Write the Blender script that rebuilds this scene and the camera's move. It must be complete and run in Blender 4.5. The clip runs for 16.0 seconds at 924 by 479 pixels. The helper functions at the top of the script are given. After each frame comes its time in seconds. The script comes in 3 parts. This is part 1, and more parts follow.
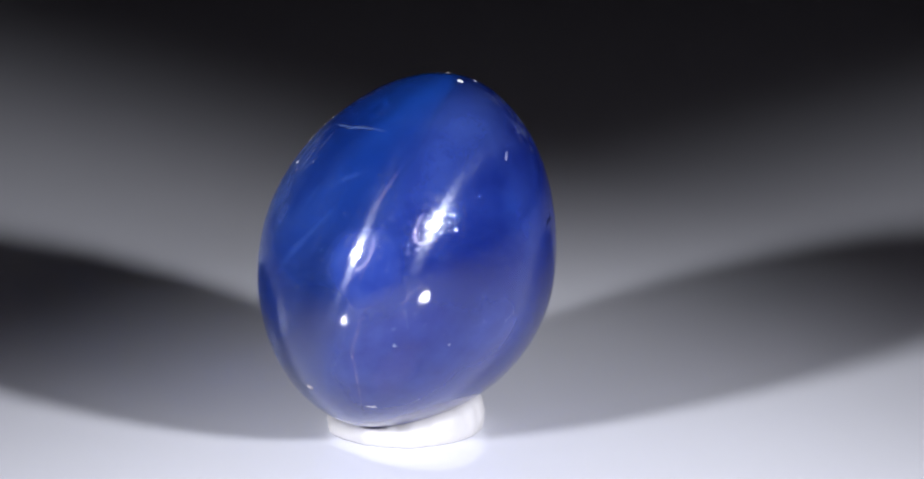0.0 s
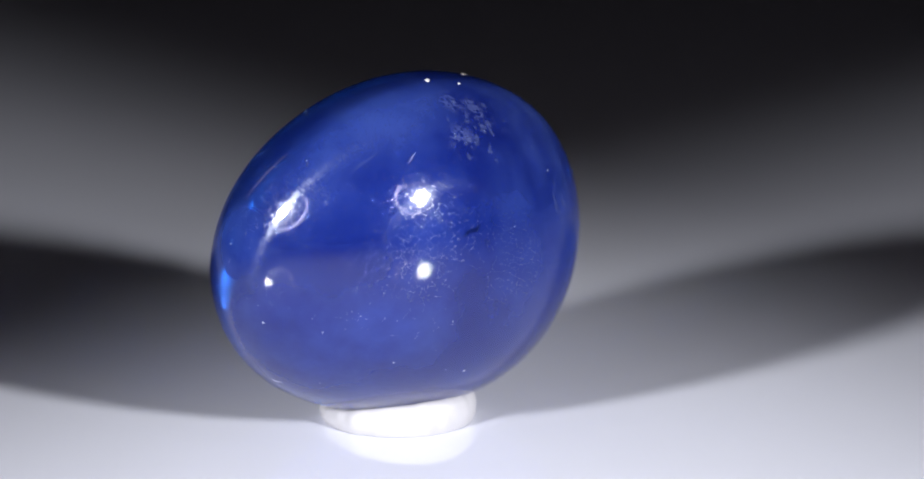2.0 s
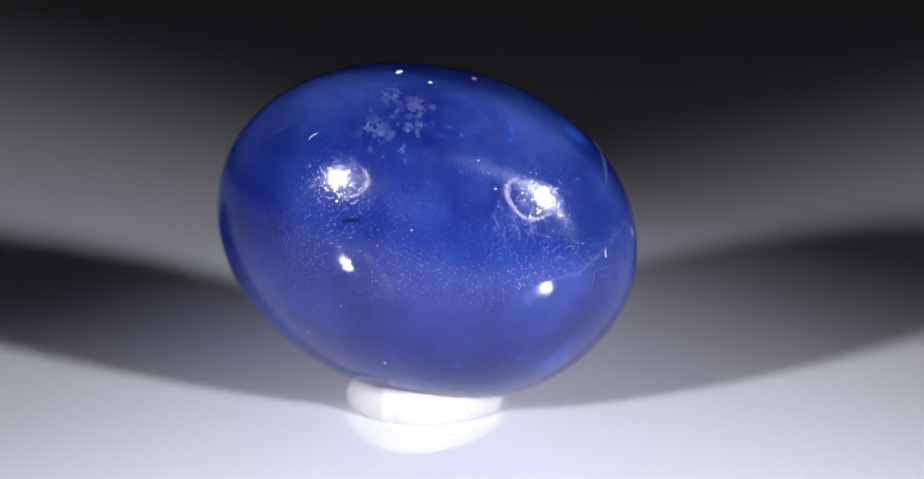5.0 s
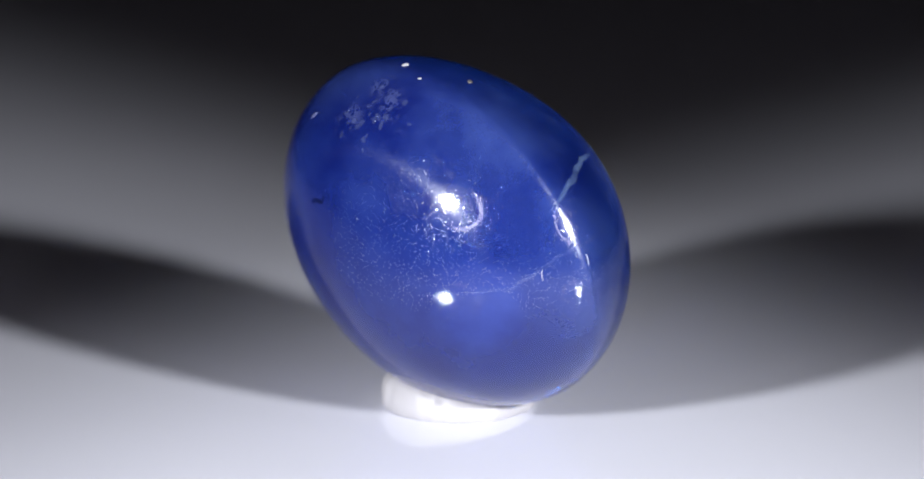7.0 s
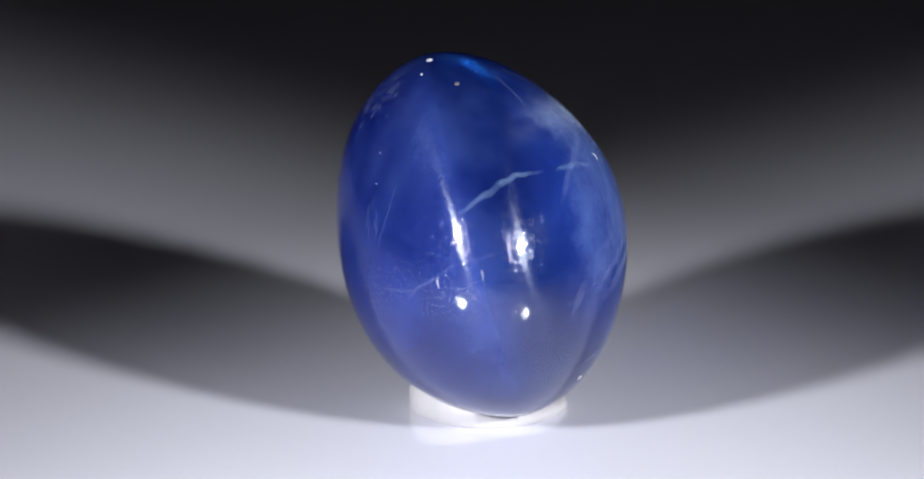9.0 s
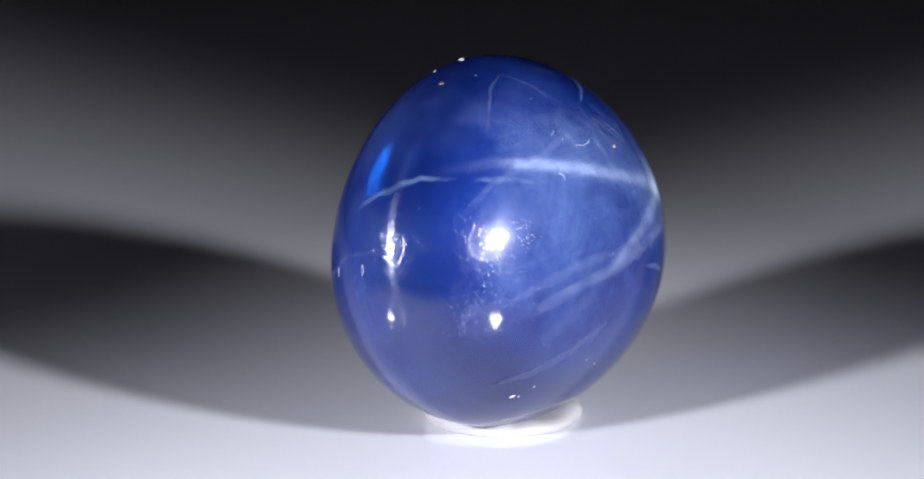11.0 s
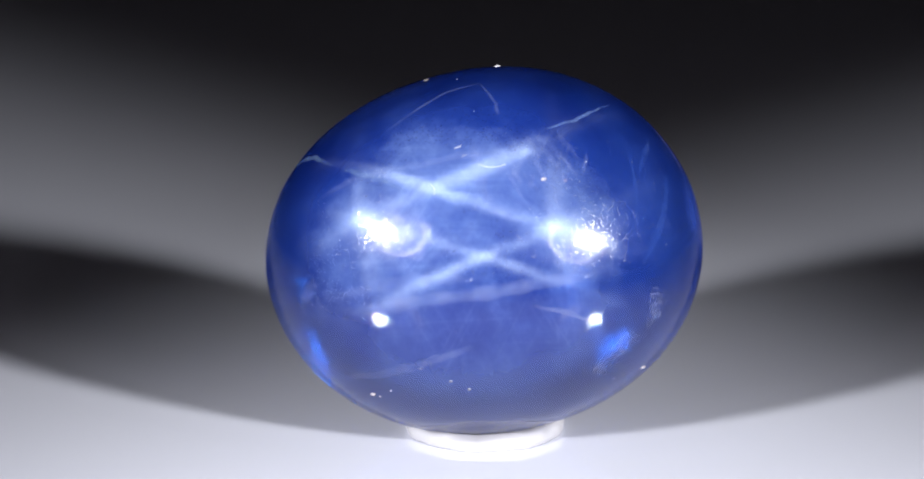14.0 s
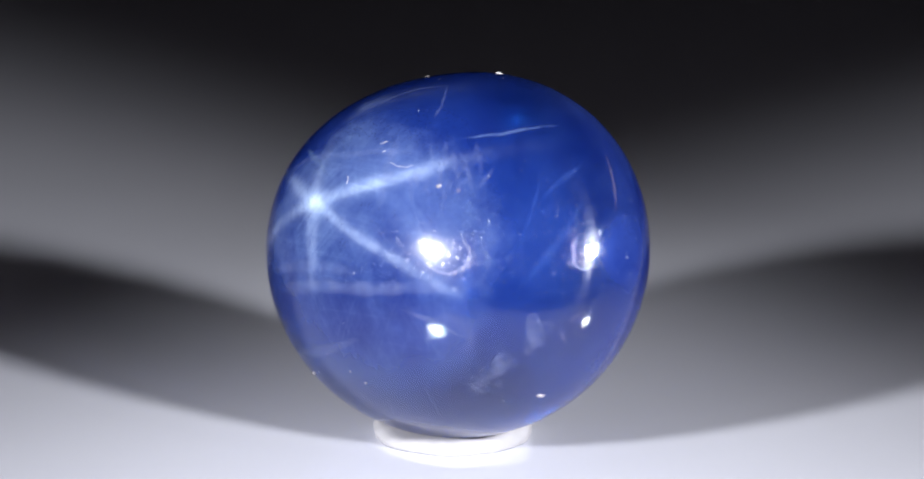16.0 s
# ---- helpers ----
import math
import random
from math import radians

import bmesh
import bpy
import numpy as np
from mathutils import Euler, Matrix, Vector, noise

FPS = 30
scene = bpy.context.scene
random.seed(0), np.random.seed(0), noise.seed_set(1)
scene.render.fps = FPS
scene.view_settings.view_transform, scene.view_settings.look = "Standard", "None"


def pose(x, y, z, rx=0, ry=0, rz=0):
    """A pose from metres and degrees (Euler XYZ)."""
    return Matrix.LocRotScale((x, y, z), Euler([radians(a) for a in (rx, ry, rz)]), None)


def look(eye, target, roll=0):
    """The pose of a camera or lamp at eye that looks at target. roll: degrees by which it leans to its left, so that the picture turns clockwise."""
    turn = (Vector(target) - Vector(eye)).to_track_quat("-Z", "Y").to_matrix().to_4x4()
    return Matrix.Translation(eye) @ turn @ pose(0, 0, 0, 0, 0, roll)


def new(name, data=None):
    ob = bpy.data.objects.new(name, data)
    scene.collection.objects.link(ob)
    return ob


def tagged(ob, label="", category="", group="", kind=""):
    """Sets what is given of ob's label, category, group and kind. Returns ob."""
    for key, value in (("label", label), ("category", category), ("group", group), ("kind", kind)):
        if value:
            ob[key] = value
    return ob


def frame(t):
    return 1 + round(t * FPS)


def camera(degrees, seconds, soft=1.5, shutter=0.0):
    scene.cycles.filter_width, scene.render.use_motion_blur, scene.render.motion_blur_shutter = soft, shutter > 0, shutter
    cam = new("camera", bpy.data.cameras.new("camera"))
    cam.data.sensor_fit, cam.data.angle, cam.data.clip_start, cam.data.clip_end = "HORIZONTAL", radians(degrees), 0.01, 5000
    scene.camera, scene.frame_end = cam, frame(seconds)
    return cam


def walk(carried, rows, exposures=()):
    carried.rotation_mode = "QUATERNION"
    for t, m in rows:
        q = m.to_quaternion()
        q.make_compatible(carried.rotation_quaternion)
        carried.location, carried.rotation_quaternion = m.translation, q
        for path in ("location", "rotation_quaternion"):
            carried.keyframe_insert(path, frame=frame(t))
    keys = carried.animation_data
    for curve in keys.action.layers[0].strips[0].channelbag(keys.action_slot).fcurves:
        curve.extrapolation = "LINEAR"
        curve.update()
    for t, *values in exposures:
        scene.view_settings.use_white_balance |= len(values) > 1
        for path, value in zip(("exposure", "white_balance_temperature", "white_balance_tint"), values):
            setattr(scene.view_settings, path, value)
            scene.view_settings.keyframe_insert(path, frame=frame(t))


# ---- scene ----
from mathutils.bvhtree import BVHTree

MM = 0.001
SECONDS = 16.0
SPIN = -18.614                    # degrees a second, clockwise from above

# ---- camera: a macro lens on a stand, still ----
cam = camera(14.0, SECONDS, soft=1.4)
EYE = (0.434 * MM, -131.625 * MM, 41.92 * MM)
STAND = pose(*EYE, 90 - 14.978, 0, 0)
walk(cam, [(0.0, STAND), (SECONDS, STAND)])
cam.data.dof.use_dof = True
cam.data.dof.focus_distance = 0.1335
cam.data.dof.aperture_fstop = 40.0
cam.data.dof.aperture_blades = 9

# ---- light: a dark room and two small spot lamps ----
world = bpy.data.worlds.new("dark_room")
scene.world = world
world.use_nodes = True
world.node_tree.nodes["Background"].inputs[0].default_value = (0.74, 0.60, 1.0, 1)
world.node_tree.nodes["Background"].inputs[1].default_value = 0.0009
scene.view_settings.exposure = 0.0
scene.cycles.sample_clamp_indirect = 0.0


def spot_lamp(azimuth, elevation, distance, aim, energy, radius, size, blend, color):
    """A spot at the given bearing from the stone, pointed at its own aim on the plate. Returns its pose."""
    a, e = radians(azimuth), radians(elevation)
    way = Vector((math.sin(a) * math.cos(e), -math.cos(a) * math.cos(e), math.sin(e)))
    m = look(Vector((0, 0, 6 * MM)) + way * distance, aim)
    data = bpy.data.lights.new("spot", "SPOT")
    data.energy, data.color, data.shadow_soft_size = energy, color, radius
    data.spot_size, data.spot_blend = radians(size), blend
    new("spot", data).matrix_basis = m
    return m


LAMP_POSES = [spot_lamp(-44.5, 20.5, 0.147, (29.0 * MM, -1.0 * MM, 0), 1.46, 9.0 * MM, 30.5, 1.0, (0.958, 0.965, 1.0)),
              spot_lamp(45.0, 20.5, 0.147, (-31.0 * MM, 11.5 * MM, 0), 1.41, 9.0 * MM, 29.2, 1.0, (0.958, 0.965, 1.0))]


# ---- materials ----
def material(name):
    mat = bpy.data.materials.new(name)
    mat.use_nodes = True
    tree = mat.node_tree
    tree.nodes.clear()
    out = tree.nodes.new("ShaderNodeOutputMaterial")
    return mat, tree, out


def node(tree, kind, inputs=None, **props):
    n = tree.nodes.new(kind)
    for key, value in props.items():
        setattr(n, key, value)
    for key, value in (inputs or {}).items():
        if isinstance(value, bpy.types.NodeSocket):
            tree.links.new(value, n.inputs[key])
        else:
            n.inputs[key].default_value = value
    return n


def ramp(tree, fac, stops):
    n = node(tree, "ShaderNodeValToRGB", {0: fac})
    while len(n.color_ramp.elements) < len(stops):
        n.color_ramp.elements.new(0.5)
    for el, (at, col) in zip(n.color_ramp.elements, stops):
        el.position, el.color = at, (*col, 1)
    return n.outputs[0]


def plastic(name, color, rough, bump=0.0, scale=900.0, spec=0.5):
    mat, tree, out = material(name)
    pos = node(tree, "ShaderNodeTexCoord").outputs["Object"]
    big = node(tree, "ShaderNodeTexNoise", {"Vector": pos, "Scale": scale * 0.05, "Detail": 3.0})
    fine = node(tree, "ShaderNodeTexNoise", {"Vector": pos, "Scale": scale, "Detail": 4.0})
    dim = tuple(c * 0.93 for c in color)
    col = ramp(tree, big.outputs["Fac"], [(0.3, dim), (0.7, color)])
    p = node(tree, "ShaderNodeBsdfPrincipled", {"Base Color": col, "Specular IOR Level": spec})
    r = node(tree, "ShaderNodeMapRange", {"Value": fine.outputs["Fac"], "To Min": rough * 0.8, "To Max": rough * 1.2})
    tree.links.new(r.outputs[0], p.inputs["Roughness"])
    if bump:
        b = node(tree, "ShaderNodeBump", {"Height": fine.outputs["Fac"], "Strength": bump, "Distance": 0.00002})
        tree.links.new(b.outputs[0], p.inputs["Normal"])
    tree.links.new(p.outputs[0], out.inputs[0])
    return mat


def vmath(tree, op, a, b=None):
    return node(tree, "ShaderNodeVectorMath", {0: a} if b is None else {0: a, 1: b}, operation=op)


def scalar(tree, op, a, b=0.0, clamp=False):
    return node(tree, "ShaderNodeMath", {0: a, 1: b}, operation=op, use_clamp=clamp).outputs[0]


def step_up(tree, value, low, high):
    return node(tree, "ShaderNodeMapRange", {"Value": value, "From Min": low, "From Max": high}, interpolation_type="SMOOTHSTEP").outputs[0]


def crystal_way(tree, v):
    """A direction that is fixed in the crystal."""
    return node(tree, "ShaderNodeVectorTransform", {0: v}, vector_type="VECTOR", convert_from="OBJECT", convert_to="WORLD").outputs[0]


C_AXIS = Vector((0.0, 0.993, 0.115))


def sapphire():
    """Blue corundum with silk: a glossy, partly clear body, and three sets of needles in the basal plane that throw the six-rayed star."""
    mat, tree, out = material("star_sapphire")
    pos = node(tree, "ShaderNodeTexCoord").outputs["Object"]
    geo = node(tree, "ShaderNodeNewGeometry")
    axis = crystal_way(tree, C_AXIS)
    facing = vmath(tree, "DOT_PRODUCT", geo.outputs["Normal"], axis).outputs["Value"]
    # silk: streaks along three directions of the crystal, under the dome
    silk = None
    for turn in (0, 60, 120):
        m = node(tree, "ShaderNodeMapping", {"Vector": pos, "Rotation": (0, radians(turn + 6), 0)})
        m = node(tree, "ShaderNodeMapping", {"Vector": m.outputs[0], "Scale": (150.0, 240.0, 5200.0)})
        n = node(tree, "ShaderNodeTexNoise", {"Vector": m.outputs[0], "Scale": 1.0, "Detail": 4.0, "Roughness": 0.6})
        v = step_up(tree, n.outputs["Fac"], 0.52, 0.70)
        silk = v if silk is None else scalar(tree, "MAXIMUM", silk, v)
    cloud = node(tree, "ShaderNodeTexNoise", {"Vector": pos, "Scale": 230.0, "Detail": 5.0, "Roughness": 0.62})
    veil = scalar(tree, "MULTIPLY", step_up(tree, facing, 0.35, 0.85), step_up(tree, cloud.outputs["Fac"], 0.20, 0.75))
    split_pos = node(tree, "ShaderNodeSeparateXYZ", {0: pos})
    side, height = split_pos.outputs[0], split_pos.outputs[2]
    # growth zoning: the silk fills one block of the crystal with straight, slightly ragged edges
    wander = scalar(tree, "MULTIPLY", scalar(tree, "SUBTRACT", cloud.outputs["Fac"], 0.5), 2.6 * MM)
    block = None
    for ax, az, reach in ((0.652, 0.758, 5.12), (-0.168, 0.986, 4.36), (-0.707, 0.707, 4.46), (-1.0, 0.0, 4.75), (1.0, 0.0, 6.3)):
        across = scalar(tree, "ADD", scalar(tree, "MULTIPLY", side, ax), scalar(tree, "MULTIPLY", height, az))
        room = scalar(tree, "SUBTRACT", reach * MM, across)
        block = room if block is None else scalar(tree, "MINIMUM", block, room)
    inside = step_up(tree, scalar(tree, "ADD", block, wander), -0.5 * MM, 0.9 * MM)
    lower = step_up(tree, scalar(tree, "ADD", height, scalar(tree, "MULTIPLY", wander, 0.25)), -1.85 * MM, -1.45 * MM)
    zone = scalar(tree, "MULTIPLY", inside, scalar(tree, "ADD", scalar(tree, "MULTIPLY", lower, 0.5), 0.5))
    veil = scalar(tree, "MULTIPLY", scalar(tree, "MULTIPLY", veil, zone), step_up(tree, side, -6.0 * MM, -3.0 * MM))
    milky = scalar(tree, "MULTIPLY", veil, scalar(tree, "ADD", scalar(tree, "MULTIPLY", silk, 0.03), 0.15))
    milky = scalar(tree, "ADD", milky, scalar(tree, "MULTIPLY", step_up(tree, cloud.outputs["Fac"], 0.35, 0.75), 0.045))
    haze = scalar(tree, "MULTIPLY", step_up(tree, height, 2.5 * MM, 5.0 * MM), step_up(tree, side, -3.0 * MM, 1.0 * MM))
    milky = scalar(tree, "ADD", milky, scalar(tree, "MULTIPLY", scalar(tree, "MULTIPLY", haze, step_up(tree, cloud.outputs["Fac"], 0.25, 0.75)), 0.05))
    girdle = scalar(tree, "SUBTRACT", 1.0, step_up(tree, scalar(tree, "ABSOLUTE", facing), 0.25, 0.75))
    milky = scalar(tree, "ADD", milky, scalar(tree, "MULTIPLY", scalar(tree, "MULTIPLY", girdle, step_up(tree, cloud.outputs["Fac"], 0.2, 0.8)), 0.055))
    # a lighter, purer blue on the dome's side, with transmitted light put in
    back = ramp(tree, cloud.outputs["Fac"], [(0.3, (0.0045, 0.010, 0.115)), (0.7, (0.009, 0.026, 0.21))])
    front = ramp(tree, cloud.outputs["Fac"], [(0.3, (0.006, 0.019, 0.16)), (0.7, (0.011, 0.042, 0.27))])
    body = node(tree, "ShaderNodeMix", {0: step_up(tree, split_pos.outputs[1], -2.5 * MM, 3.5 * MM), 6: back, 7: front}, data_type="RGBA").outputs[2]
    col = node(tree, "ShaderNodeMix", {0: milky, 6: body, 7: (0.22, 0.31, 0.54, 1)}, data_type="RGBA").outputs[2]
    # dried residue: flecked films at a few places
    flecks = node(tree, "ShaderNodeTexVoronoi", {"Vector": pos, "Scale": 4600.0})
    film = None
    for at, reach in (((-1.24, -1.3, 6.3), 0.7), ((-0.3, -1.9, 6.0), 0.9), ((-1.6, -2.75, 5.5), 0.9), ((0.8, -2.6, 5.5), 0.55), ((-0.4, -1.5, 6.2), 0.6)):
        d = vmath(tree, "DISTANCE", pos, tuple(c * MM for c in at)).outputs["Value"]
        v = scalar(tree, "SUBTRACT", 1.0, step_up(tree, d, 0.3 * reach * MM, reach * MM))
        film = v if film is None else scalar(tree, "MAXIMUM", film, v)
    lace = scalar(tree, "MULTIPLY", film, step_up(tree, flecks.outputs["Distance"], 0.30, 0.42))
    lace = scalar(tree, "MULTIPLY", lace, step_up(tree, node(tree, "ShaderNodeTexNoise", {"Vector": pos, "Scale": 900.0, "Detail": 5.0, "Roughness": 0.7}).outputs["Fac"], 0.44, 0.56))
    col = node(tree, "ShaderNodeMix", {0: scalar(tree, "MULTIPLY", lace, 0.11), 6: col, 7: (0.30, 0.36, 0.55, 1)}, data_type="RGBA").outputs[2]
    # dust: sparse pale dots
    dust = node(tree, "ShaderNodeTexVoronoi", {"Vector": pos, "Scale": 2300.0})
    pick = node(tree, "ShaderNodeSeparateColor", {0: dust.outputs["Color"]})
    mote = scalar(tree, "MULTIPLY", scalar(tree, "LESS_THAN", pick.outputs[0], 0.10), scalar(tree, "LESS_THAN", dust.outputs["Distance"], scalar(tree, "ADD", scalar(tree, "MULTIPLY", pick.outputs[1], 0.06), 0.05)))
    col = node(tree, "ShaderNodeMix", {0: mote, 6: col, 7: (0.40, 0.45, 0.60, 1)}, data_type="RGBA").outputs[2]
    # grit in the skin: fine, dense dots over the clearer parts
    grit = node(tree, "ShaderNodeTexVoronoi", {"Vector": pos, "Scale": 9500.0})
    chance = node(tree, "ShaderNodeSeparateColor", {0: grit.outputs["Color"]})
    swarm = node(tree, "ShaderNodeTexNoise", {"Vector": pos, "Scale": 420.0, "Detail": 3.0})
    bare = scalar(tree, "MULTIPLY", scalar(tree, "SUBTRACT", 1.0, step_up(tree, side, -4.0 * MM, -0.5 * MM)), step_up(tree, height, -2.2 * MM, -0.8 * MM))
    bare = scalar(tree, "MULTIPLY", scalar(tree, "MULTIPLY", bare, 0.6), scalar(tree, "SUBTRACT", 1.0, step_up(tree, height, 2.4 * MM, 3.6 * MM)))
    bare = scalar(tree, "MULTIPLY", bare, step_up(tree, swarm.outputs["Fac"], 0.36, 0.60))
    grit = scalar(tree, "MULTIPLY", scalar(tree, "LESS_THAN", chance.outputs[0], bare), scalar(tree, "LESS_THAN", grit.outputs["Distance"], scalar(tree, "ADD", scalar(tree, "MULTIPLY", chance.outputs[1], 0.11), 0.06)))
    col = node(tree, "ShaderNodeMix", {0: scalar(tree, "MULTIPLY", grit, 0.6), 6: col, 7: (0.42, 0.48, 0.66, 1)}, data_type="RGBA").outputs[2]
    # relief: slight waves, polish grain
    grain = node(tree, "ShaderNodeTexNoise", {"Vector": pos, "Scale": 11000.0, "Detail": 3.0})
    wave = node(tree, "ShaderNodeTexNoise", {"Vector": pos, "Scale": 420.0, "Detail": 2.0})
    b1 = node(tree, "ShaderNodeBump", {"Height": wave.outputs["Fac"], "Strength": 0.5, "Distance": 0.00004})
    b2 = node(tree, "ShaderNodeBump", {"Height": grain.outputs["Fac"], "Strength": 0.18, "Distance": 0.000003, "Normal": b1.outputs[0]})
    # pits of the polish, in patches: they throw glints about the lamps' reflections
    pits = node(tree, "ShaderNodeTexVoronoi", {"Vector": pos, "Scale": 15500.0})
    split = node(tree, "ShaderNodeSeparateColor", {0: pits.outputs["Color"]})
    patch = node(tree, "ShaderNodeTexNoise", {"Vector": pos, "Scale": 330.0, "Detail": 3.0})
    window = scalar(tree, "MULTIPLY", scalar(tree, "SUBTRACT", 1.0, step_up(tree, side, -5.0 * MM, -1.5 * MM)), step_up(tree, facing, 0.10, 0.45))
    many = scalar(tree, "MULTIPLY", scalar(tree, "MAXIMUM", step_up(tree, patch.outputs["Fac"], 0.30, 0.54), scalar(tree, "MULTIPLY", window, 0.9)), 0.8)
    hollow = scalar(tree, "SUBTRACT", 1.0, step_up(tree, pits.outputs["Distance"], 0.05, 0.40))
    hollow = scalar(tree, "MULTIPLY", hollow, scalar(tree, "LESS_THAN", split.outputs[0], many))
    upper = scalar(tree, "MAXIMUM", step_up(tree, height, -0.2 * MM, 1.6 * MM), scalar(tree, "MULTIPLY", step_up(tree, facing, 0.2, 0.6), step_up(tree, height, -2.2 * MM, -0.6 * MM)))
    hollow = scalar(tree, "MULTIPLY", scalar(tree, "MULTIPLY", hollow, split.outputs[1]), upper)
    b3 = node(tree, "ShaderNodeBump", {"Height": hollow, "Strength": 1.0, "Distance": 0.0000065, "Normal": b2.outputs[0]}, invert=True)
    nrm = b3.outputs[0]
    p = node(tree, "ShaderNodeBsdfPrincipled", {"Base Color": col, "Roughness": 0.07, "IOR": 1.77, "Specular IOR Level": 0.30, "Normal": nrm})
    slant = scalar(tree, "ABSOLUTE", facing)
    shoulder = scalar(tree, "MULTIPLY", step_up(tree, facing, -0.25, 0.35), scalar(tree, "SUBTRACT", 1.0, step_up(tree, facing, 0.55, 0.88)))
    under = scalar(tree, "MULTIPLY", step_up(tree, facing, 0.15, -0.42), scalar(tree, "SUBTRACT", 1.0, step_up(tree, facing, -0.62, -0.92)))
    clear = scalar(tree, "ADD", scalar(tree, "ADD", scalar(tree, "MULTIPLY", shoulder, scalar(tree, "ADD", scalar(tree, "MULTIPLY", step_up(tree, side, -6.0 * MM, -3.0 * MM), 0.30), 0.20)), scalar(tree, "MULTIPLY", under, 0.09)), 0.15)
    clear = scalar(tree, "ADD", clear, scalar(tree, "MULTIPLY", window, 0.20))
    clear = scalar(tree, "MULTIPLY", clear, scalar(tree, "SUBTRACT", 1.0, scalar(tree, "MAXIMUM", scalar(tree, "MAXIMUM", mote, grit), scalar(tree, "MULTIPLY", lace, 0.5))))
    glass = node(tree, "ShaderNodeBsdfPrincipled", {"Base Color": (0.013, 0.16, 0.95, 1), "Transmission Weight": 1.0, "Specular IOR Level": 0.30, "Roughness": scalar(tree, "SUBTRACT", 0.26, scalar(tree, "MULTIPLY", scalar(tree, "MAXIMUM", scalar(tree, "MAXIMUM", shoulder, under), scalar(tree, "MULTIPLY", window, 0.5)), 0.22)), "IOR": 1.77, "Normal": nrm})
    # patches of less clear skin, added to hold down refracted glows of the lamps
    glow_cut = None
    for at, reach in (((-6.0, -2.0, -2.9), 3.2), ((-5.4, -1.8, -4.4), 2.4), ((5.4, -3.5, 0.8), 2.2), ((-4.0, -4.1, -1.4), 1.8), ((-7.6, 0.4, 0.2), 1.6)):
        d = vmath(tree, "DISTANCE", pos, tuple(c * MM for c in at)).outputs["Value"]
        v = scalar(tree, "SUBTRACT", 1.0, step_up(tree, d, 0.5 * reach * MM, reach * MM))
        glow_cut = v if glow_cut is None else scalar(tree, "MAXIMUM", glow_cut, v)
    clear = scalar(tree, "MULTIPLY", scalar(tree, "MINIMUM", clear, 0.85), scalar(tree, "SUBTRACT", 1.0, scalar(tree, "MULTIPLY", glow_cut, 0.93)))
    total = node(tree, "ShaderNodeMixShader", {0: clear, 1: p.outputs[0], 2: glass.outputs[0]}).outputs[0]
    speck = scalar(tree, "MULTIPLY", scalar(tree, "LESS_THAN", split.outputs[0], scalar(tree, "MULTIPLY", many, 0.9)),
                   scalar(tree, "LESS_THAN", pits.outputs["Distance"], scalar(tree, "MULTIPLY", split.outputs[1], 0.40)))
    speck = scalar(tree, "MULTIPLY", speck, scalar(tree, "ADD", scalar(tree, "MULTIPLY", upper, 0.97), 0.03))
    speck = scalar(tree, "MULTIPLY", speck, scalar(tree, "ADD", scalar(tree, "MULTIPLY", step_up(tree, facing, -0.3, 0.3), 0.35), 0.65))
    tint = node(tree, "ShaderNodeMix", {0: speck, 6: (0, 0, 0, 1), 7: (0.31, 0.32, 0.34, 1)}, data_type="RGBA").outputs[2]
    g = node(tree, "ShaderNodeBsdfAnisotropic", {"Color": tint, "Roughness": 0.21, "Anisotropy": 0.0})
    total = node(tree, "ShaderNodeAddShader", {0: total, 1: g.outputs[0]}).outputs[0]
    # cutting lines across the girdle, which draw the highlights out along it
    belt = scalar(tree, "ADD", scalar(tree, "MULTIPLY", scalar(tree, "SUBTRACT", 1.0, step_up(tree, slant, 0.25, 0.7)), 0.6),
                  scalar(tree, "MULTIPLY", scalar(tree, "SUBTRACT", 1.0, step_up(tree, slant, 0.90, 0.99)), 0.12))
    rub = node(tree, "ShaderNodeTexNoise", {"Vector": node(tree, "ShaderNodeMapping", {"Vector": pos, "Scale": (24000.0, 2500.0, 24000.0)}).outputs[0], "Scale": 1.0, "Detail": 2.0})
    belt = scalar(tree, "MULTIPLY", belt, step_up(tree, rub.outputs["Fac"], 0.35, 0.65))
    tint = node(tree, "ShaderNodeMix", {0: belt, 6: (0, 0, 0, 1), 7: (0.042, 0.046, 0.052, 1)}, data_type="RGBA").outputs[2]
    g = node(tree, "ShaderNodeBsdfAnisotropic", {"Color": tint, "Roughness": 0.20, "Anisotropy": 0.66, "Tangent": crystal_way(tree, (0.0, 1.0, 0.0))})
    total = node(tree, "ShaderNodeAddShader", {0: total, 1: g.outputs[0]}).outputs[0]
    # needles: the dome bends their half-way direction, which is what makes the star glide over it
    bend = 1.28
    coef = scalar(tree, "ADD", scalar(tree, "MULTIPLY", facing, bend), 1.0)
    bent = vmath(tree, "SUBTRACT", node(tree, "ShaderNodeVectorMath", {0: axis, "Scale": coef}, operation="SCALE").outputs[0],
                 vmath(tree, "MULTIPLY", geo.outputs["Normal"], (bend, bend, bend)).outputs[0])
    unit = vmath(tree, "NORMALIZE", bent.outputs[0]).outputs[0]
